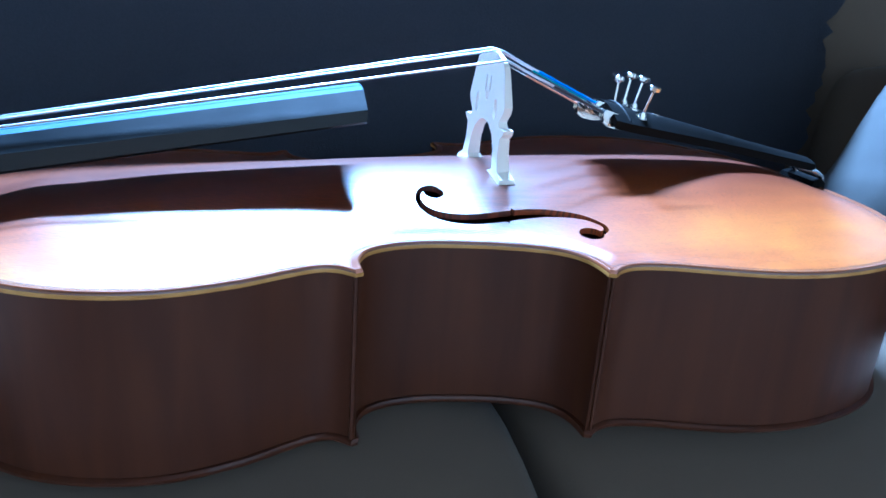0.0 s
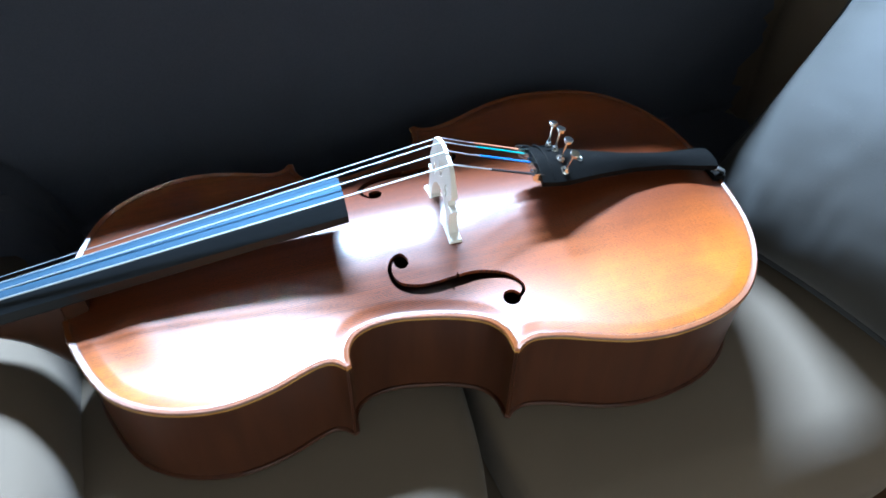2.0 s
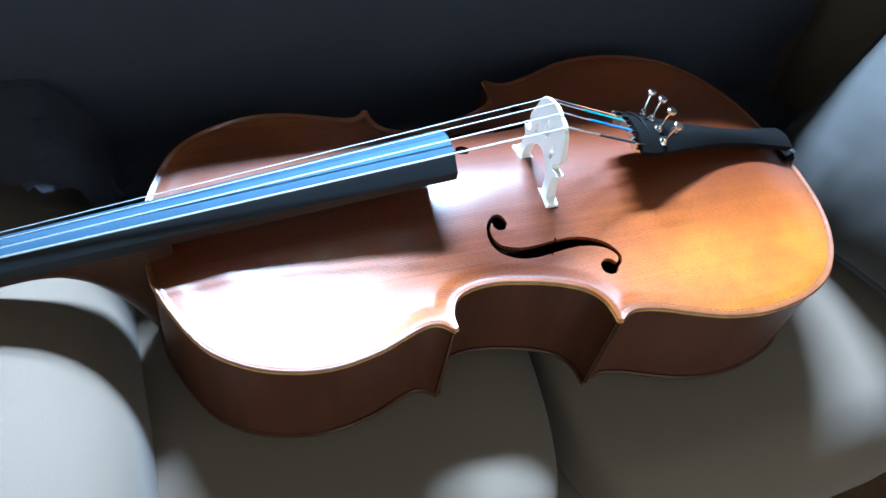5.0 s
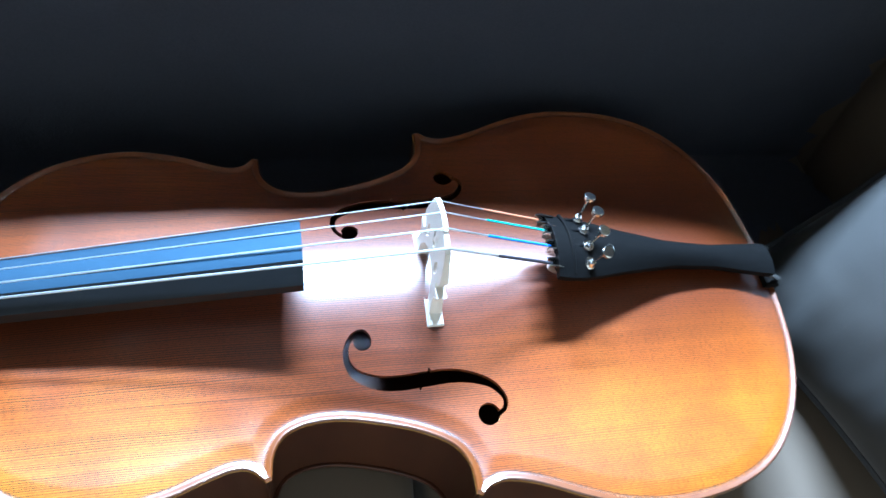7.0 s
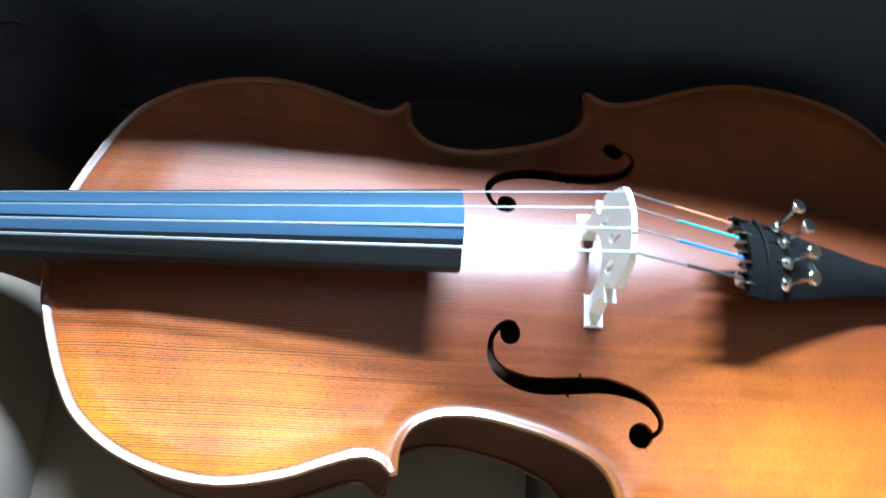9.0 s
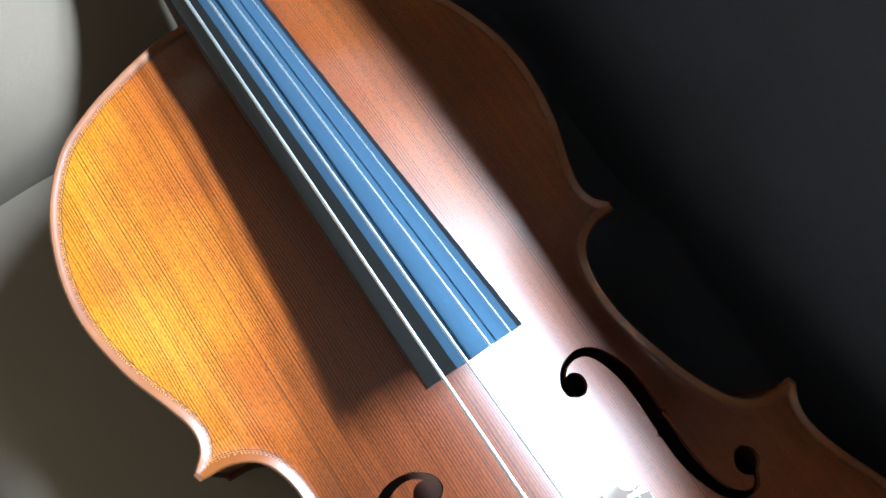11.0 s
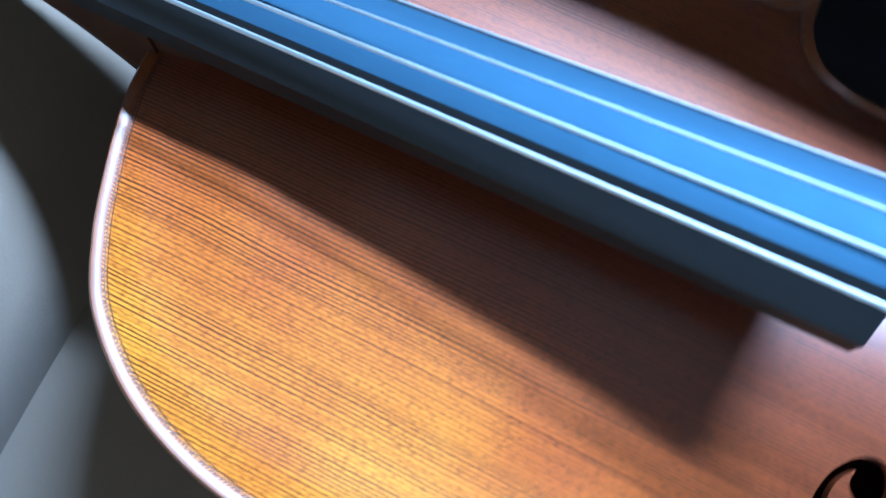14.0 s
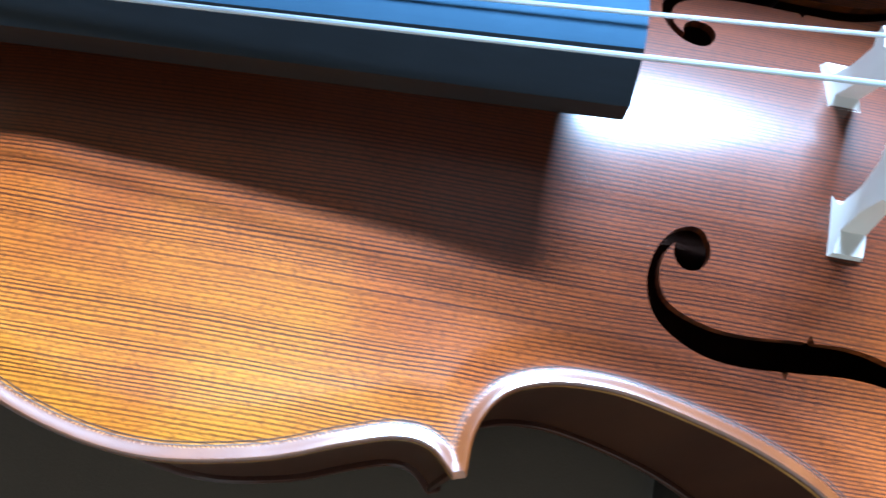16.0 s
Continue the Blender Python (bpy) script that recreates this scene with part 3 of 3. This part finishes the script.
# sides and underside turn from the window: their shade is put into this copy
fingerboard.data.materials.append(M_FB_SHADE)
for poly in fingerboard.data.polygons:
    if abs(poly.normal.y) > 0.56 or poly.normal.z < -0.2:
        poly.material_index = 1


# neck under it, with the heel curving down to the body
def neck_section(x):
    w = fb_half(x) * 0.97
    zt = fb_z(x) - 0.0240
    k = min(1, max(0, (x + 0.50) / 0.10)) ** 2.2
    depth = 0.014 + (zt + 0.125 - 0.014) * k
    wid = w * (1 - 0.15 * k)
    out = []
    for i in range(13):
        a = math.pi * i / 12
        out.append((x, wid * math.cos(a), zt - depth * abs(math.sin(a)) ** 0.75))
    return out + [(x, -wid, zt + 0.0012), (x, wid, zt + 0.0012)]


xs = list(np.linspace(NUT, -0.52, 10)) + list(np.linspace(-0.51, -0.394, 16))
M_NECK = maple("dark_neck_maple", (0.030, 0.012, 0.006), (0.06, 0.022, 0.010))
part("neck", loft([neck_section(x) for x in xs]), M_NECK, cello, "slim dark varnished neck", 40)
bm = loft([[(x, s * 0.0255 * w, z) for s, z in ((1, belly_at(-0.38, 0) - 0.002), (-1, belly_at(-0.38, 0) - 0.002), (-1, fb_z(x) - 0.0225), (1, fb_z(x) - 0.0225))] for x, w in ((-0.396, 0.70), (-0.372, 0.55))])
part("neck_root", bm, M_NECK, cello, "", 30)
part("nut", box(NUT - 0.007, NUT, -0.017, 0.017, fb_z(NUT) - 0.022, fb_z(NUT) + 0.002, bevel=0.001), M_EBONY, cello)
bm = loft([[(x, w * math.cos(a), z + 0.017 * math.sin(a)) for a in [2 * math.pi * k / 14 for k in range(14)]]
           for x, w, z in ((-0.690, 0.019, -0.012), (-0.74, 0.021, -0.022), (-0.80, 0.018, -0.036), (-0.85, 0.017, -0.046), (-0.875, 0.022, -0.044), (-0.893, 0.014, -0.036))])
for v in bm.verts:
    v.co.z += fb_z(NUT) + 0.008
part("pegbox", bm, M_RIB, cello, "", 40)

# ---- bridge ----
B_OUT = [(0.047, 0.0), (0.0465, 0.0035), (0.038, 0.0075), (0.0345, 0.020), (0.0345, 0.0330), (0.0395, 0.0365), (0.0405, 0.0395), (0.0375, 0.0405), (0.0300, 0.0398), (0.0275, 0.0440), (0.0345, 0.0515), (0.0365, 0.0560),
         (0.0345, 0.0630), (0.0315, 0.0720), (0.0290, 0.0815), (0.0265, 0.0865), (0.0200, 0.0908), (0.0100, 0.0943), (0.0, 0.0957)]
B_ARCH = [(0.0215, 0.0), (0.0225, 0.0045), (0.0265, 0.0080), (0.0240, 0.0220), (0.0180, 0.0330), (0.0090, 0.0400), (0.0, 0.0420)]


def bridge_mesh():
    right = B_OUT
    loop = right + [(-y, z * (1 if z < 0.08 else 0.985)) for y, z in right[-2::-1]]
    loop = loop + [(-y, z) for y, z in B_ARCH] + [(y, z) for y, z in B_ARCH[-2::-1]]
    loop = np.array(loop)
    holes = []
    t = np.linspace(0, 2 * np.pi, 18, endpoint=False)
    for s in (-1, 1):
        holes.append(np.stack([s * 0.0185 + 0.0038 * np.cos(t), 0.0520 + 0.0080 * np.sin(t)], 1))
        holes.append(np.stack([s * 0.0042 + 0.0016 * np.cos(t), 0.0690 + 0.0070 * np.sin(t)], 1))
    holes.append(np.stack([0.0035 * np.cos(t), 0.0600 + 0.0036 * np.sin(t)], 1))
    pts, edges = [], []
    for q in [loop] + holes:
        k = len(pts)
        pts += [tuple(p) for p in q]
        edges += [(k + i, k + (i + 1) % len(q)) for i in range(len(q))]
    v, _, f, *_ = geometry.delaunay_2d_cdt([Vector(p) for p in pts], edges, [], 0, 1e-7)
    v = np.array([tuple(p) for p in v])
    f = np.array([q for q in f if len(q) == 3])
    c = v[f].mean(1)
    keep = inside(c, loop)
    for q in holes:
        keep &= ~inside(c, q)
    f = f[keep]
    bm = bmesh.new()
    z0 = 0.0185

    def place(y, z, side):
        th = 0.0058 - 0.0040 * min(1, z / 0.095)
        foot = 1 - min(1, z / 0.006)
        base = belly_at(0, y) - z0 if z < 0.001 else 0.0
        return (0.0030 + side * th * (1 + 0.25 * foot) - 0.020 * z, y - 0.05 * z, z0 + z * 1.045 + max(-0.008, base))
    front = [bm.verts.new(place(y, z, -1)) for y, z in v]
    rear = [bm.verts.new(place(y, z, 1)) for y, z in v]
    count = set()
    for a, b, c3 in f:
        bm.faces.new((front[a], front[b], front[c3]))
        bm.faces.new((rear[c3], rear[b], rear[a]))
        count |= {(a, b), (b, c3), (c3, a)}
    for a, b in count:
        if (b, a) not in count:
            bm.faces.new((front[b], front[a], rear[a], rear[b]))
    bmesh.ops.delete(bm, geom=[w for w in bm.verts if not w.link_faces], context="VERTS")
    return bm


part("bridge", bridge_mesh(), M_BRIDGE, cello, "pale unvarnished carved maple bridge", 30)

# ---- tailpiece, fine tuners, strings ----
def tail_section(x):
    k = (x - 0.104) / (0.345 - 0.104)
    w = np.interp(k, [0, 0.04, 0.12, 0.3, 0.5, 0.7, 0.9, 0.97, 1], [0.0300, 0.0312, 0.0305, 0.0215, 0.0135, 0.0118, 0.0160, 0.0172, 0.0160])
    z = 0.0665 - 0.0455 * k
    arch_h = np.interp(k, [0, 0.3, 0.7, 1], [0.0125, 0.010, 0.006, 0.004])
    t = 0.007
    out = []
    for i in range(11):
        s = 1 - 2 * i / 10
        out.append((x, w * s, z + arch_h * (1 - s * s)))
    for i in range(11):
        s = -1 + 2 * i / 10
        out.append((x, w * s * 0.97, z + arch_h * 0.9 * (1 - s * s) - t))
    return out


def tail_top(x, y):
    k = (x - 0.104) / 0.241
    w = np.interp(k, [0, 0.04, 0.12, 0.3], [0.0300, 0.0312, 0.0305, 0.0215])
    return 0.0665 - 0.0455 * k + np.interp(k, [0, 0.3], [0.0125, 0.010]) * (1 - (y / w) ** 2)


tail = part("tailpiece", loft([[(px, py - 0.002, pz) for px, py, pz in tail_section(x)] for x in np.linspace(0.104, 0.341, 44)]), M_TAIL, cello, "black tailpiece with four built-in tuners", 40)
pts = [(0.1185, y, float(tail_top(0.1185, y)) + 0.0003) for y in np.linspace(-0.0296, 0.0296, 21)]
part("fret_ridge", tube(pts, 0.0016, 8), M_TAIL, tail)
ring = [(0.0032 * math.cos(a), 0.0040 * math.sin(a), 0.0) for a in [2 * math.pi * k / 24 for k in range(25)]]
bm = tube(ring, 0.0005, 8, caps=False)
tube([(0, 0, -0.0004), (0, 0, 0.0003)], [0.0016, 0.0014], 12, bm)
ob = part("emblem_ring", bm, M_CHROME, tail, "small oval metal badge")
ob.matrix_basis = pose(0.157, -0.008, float(tail_top(0.157, -0.006)) + 0.0006, 0, 10, 0)

BR_Y = [0.0170, 0.0018, -0.0135, -0.0275]
BR_Z = [0.1120, 0.1180, 0.1180, 0.1115]
FB_Y = [0.0215, 0.0075, -0.0070, -0.0212]
NUT_Y = [0.0110, 0.0037, -0.0037, -0.0110]
TL_Y = [0.0230, 0.0080, -0.0075, -0.0215]
GAUGE = [0.00045, 0.0006, 0.0008, 0.0010]
WIND = [(0.55, 0.20, 0.10), (0.02, 0.30, 0.28), (0.02, 0.16, 0.50), (0.02, 0.02, 0.025)]
BRX = 0.0010


def tuner(i):
    y = TL_Y[i]
    lean = y * 0.55
    z = float(tail_top(0.118, y))
    # lever reaching forward under the string
    bm = loft([[(x, y + s * w, zz) for s, zz in ((1, z0), (-1, z0), (-1, z1), (1, z1))]
               for x, w, z0, z1 in ((0.134, 0.0022, z - 0.013, z - 0.009), (0.112, 0.0026, z - 0.013, z - 0.006), (0.102, 0.0030, z - 0.011, z - 0.002), (0.0965, 0.0022, z - 0.007, z + 0.003))])
    t = part("fine_tuner", bm, M_CHROME, tail, "shiny nickel fine tuner")
    for s in (-1, 1):
        b2 = loft([[(x, y + s * 0.0038 + q * 0.0007, zz) for q, zz in ((1, z0), (-1, z0), (-1, z1), (1, z1))]
                   for x, z0, z1 in ((0.1120, z - 0.010, z - 0.001), (0.1040, z - 0.010, z + 0.002), (0.0970, z - 0.005, z + 0.004), (0.0945, z - 0.002, z + 0.002))])
        part("bracket", b2, M_CHROME, tail, "shiny nickel tuner bracket")
    zb = float(tail_top(0.134, y))
    part("collar", tube([(0.134, y, zb - 0.001), (0.134, y, zb + 0.0015), (0.1343, y + lean * 0.1, zb + 0.0016), (0.1343, y + lean * 0.1, zb + 0.005)], [0.0052, 0.0050, 0.0034, 0.0030], 16), M_CHROME, tail)
    foot, head = Vector((0.1343, y + lean * 0.08, zb + 0.004)), Vector((0.1385, y + lean * 0.45, zb + 0.0240))
    d = (head - foot).normalized()
    part("screw", tube([foot, head], 0.0013, 10), M_CHROME, tail)
    part("screw_head", tube([head - d * 0.0015, head, head + d * 0.0005, head + d * 0.0035, head + d * 0.0042], [0.0016, 0.0034, 0.0052, 0.0054, 0.0046], 20), M_CHROME, tail, "round knurled nickel screw head")
    zs = float(tail_top(0.126, y))
    # no slot is cut: a black block stands for its dark inside
    slot = box(0.1225, 0.1300, y - 0.0008, y + 0.0008, zs - 0.003, zs + 0.0004)
    part("slot", slot, M_SLOT, tail)


for i in range(4):
    tuner(i)
    zt = float(tail_top(0.112, TL_Y[i]))
    p0 = Vector((NUT, NUT_Y[i], fb_z(NUT) + 0.0015))
    p1 = Vector((BRX, BR_Y[i], BR_Z[i]))
    p2 = Vector((0.0985, TL_Y[i], zt - 0.001))
    pts = [p0.lerp(p1, k / 8) for k in range(9)] + [p1 + Vector((0.0015, 0, 0))]
    s = part("string", tube(pts + [p1.lerp(p2, k / 4) for k in range(1, 5)], GAUGE[i], 8), M_STEEL, cello, "bright steel cello string")
    m = material("string_winding", WIND[i], 0.45)
    f = [0.42, 0.40, 0.38, 0.46][i]
    part("winding", tube([p1.lerp(p2, f), p1.lerp(p2, 1.0)], GAUGE[i] + 0.00035, 8), m, s, ("orange", "green", "blue", "black")[i] + " silk winding at the string's end")

# saddle, tail gut and end pin
bm = loft([[(x, y, z) for x, z in ((0.338, 0.0), (0.354, -0.004), (0.354, 0.004), (0.350, 0.0075), (0.340, 0.006))] for y in np.linspace(-0.022, 0.022, 9)])
part("saddle", bm, M_TAIL, cello, "small black saddle at the bottom edge", 40)
for s in (-1, 1):
    part("tail_gut", tube([(0.325, s * 0.013, 0.018), (0.343, s * 0.017, 0.0145), (0.3525, s * 0.0175, 0.0092), (0.3565, s * 0.016, 0.0), (0.357, s * 0.006, -0.03), (0.357, s * 0.003, -0.052)], 0.0026, 10), M_CHROME, cello, "bright steel tail cord")
part("end_pin", tube([(0.345, 0, -0.06), (0.352, 0, -0.06), (0.353, 0, -0.06), (0.366, 0, -0.06), (0.367, 0, -0.06), (0.376, 0, -0.06)], [0.012, 0.012, 0.016, 0.013, 0.007, 0.005], 18), M_EBONY, cello)

# ---- floor boards ----
board = bpy.data.meshes.new("floor_board")
bm = box(-0.069, 0.069, Y0, Y1, -0.012, 0.0)
bm.to_mesh(board)
bm.free()
board.materials.append(M_FLOOR)
for i in range(int((X1 - X0) / 0.14)):
    ob = new("floor_board", board)
    ob.parent = floor
    ob.location = (X0 + 0.07 + 0.14 * i, 0, 0)
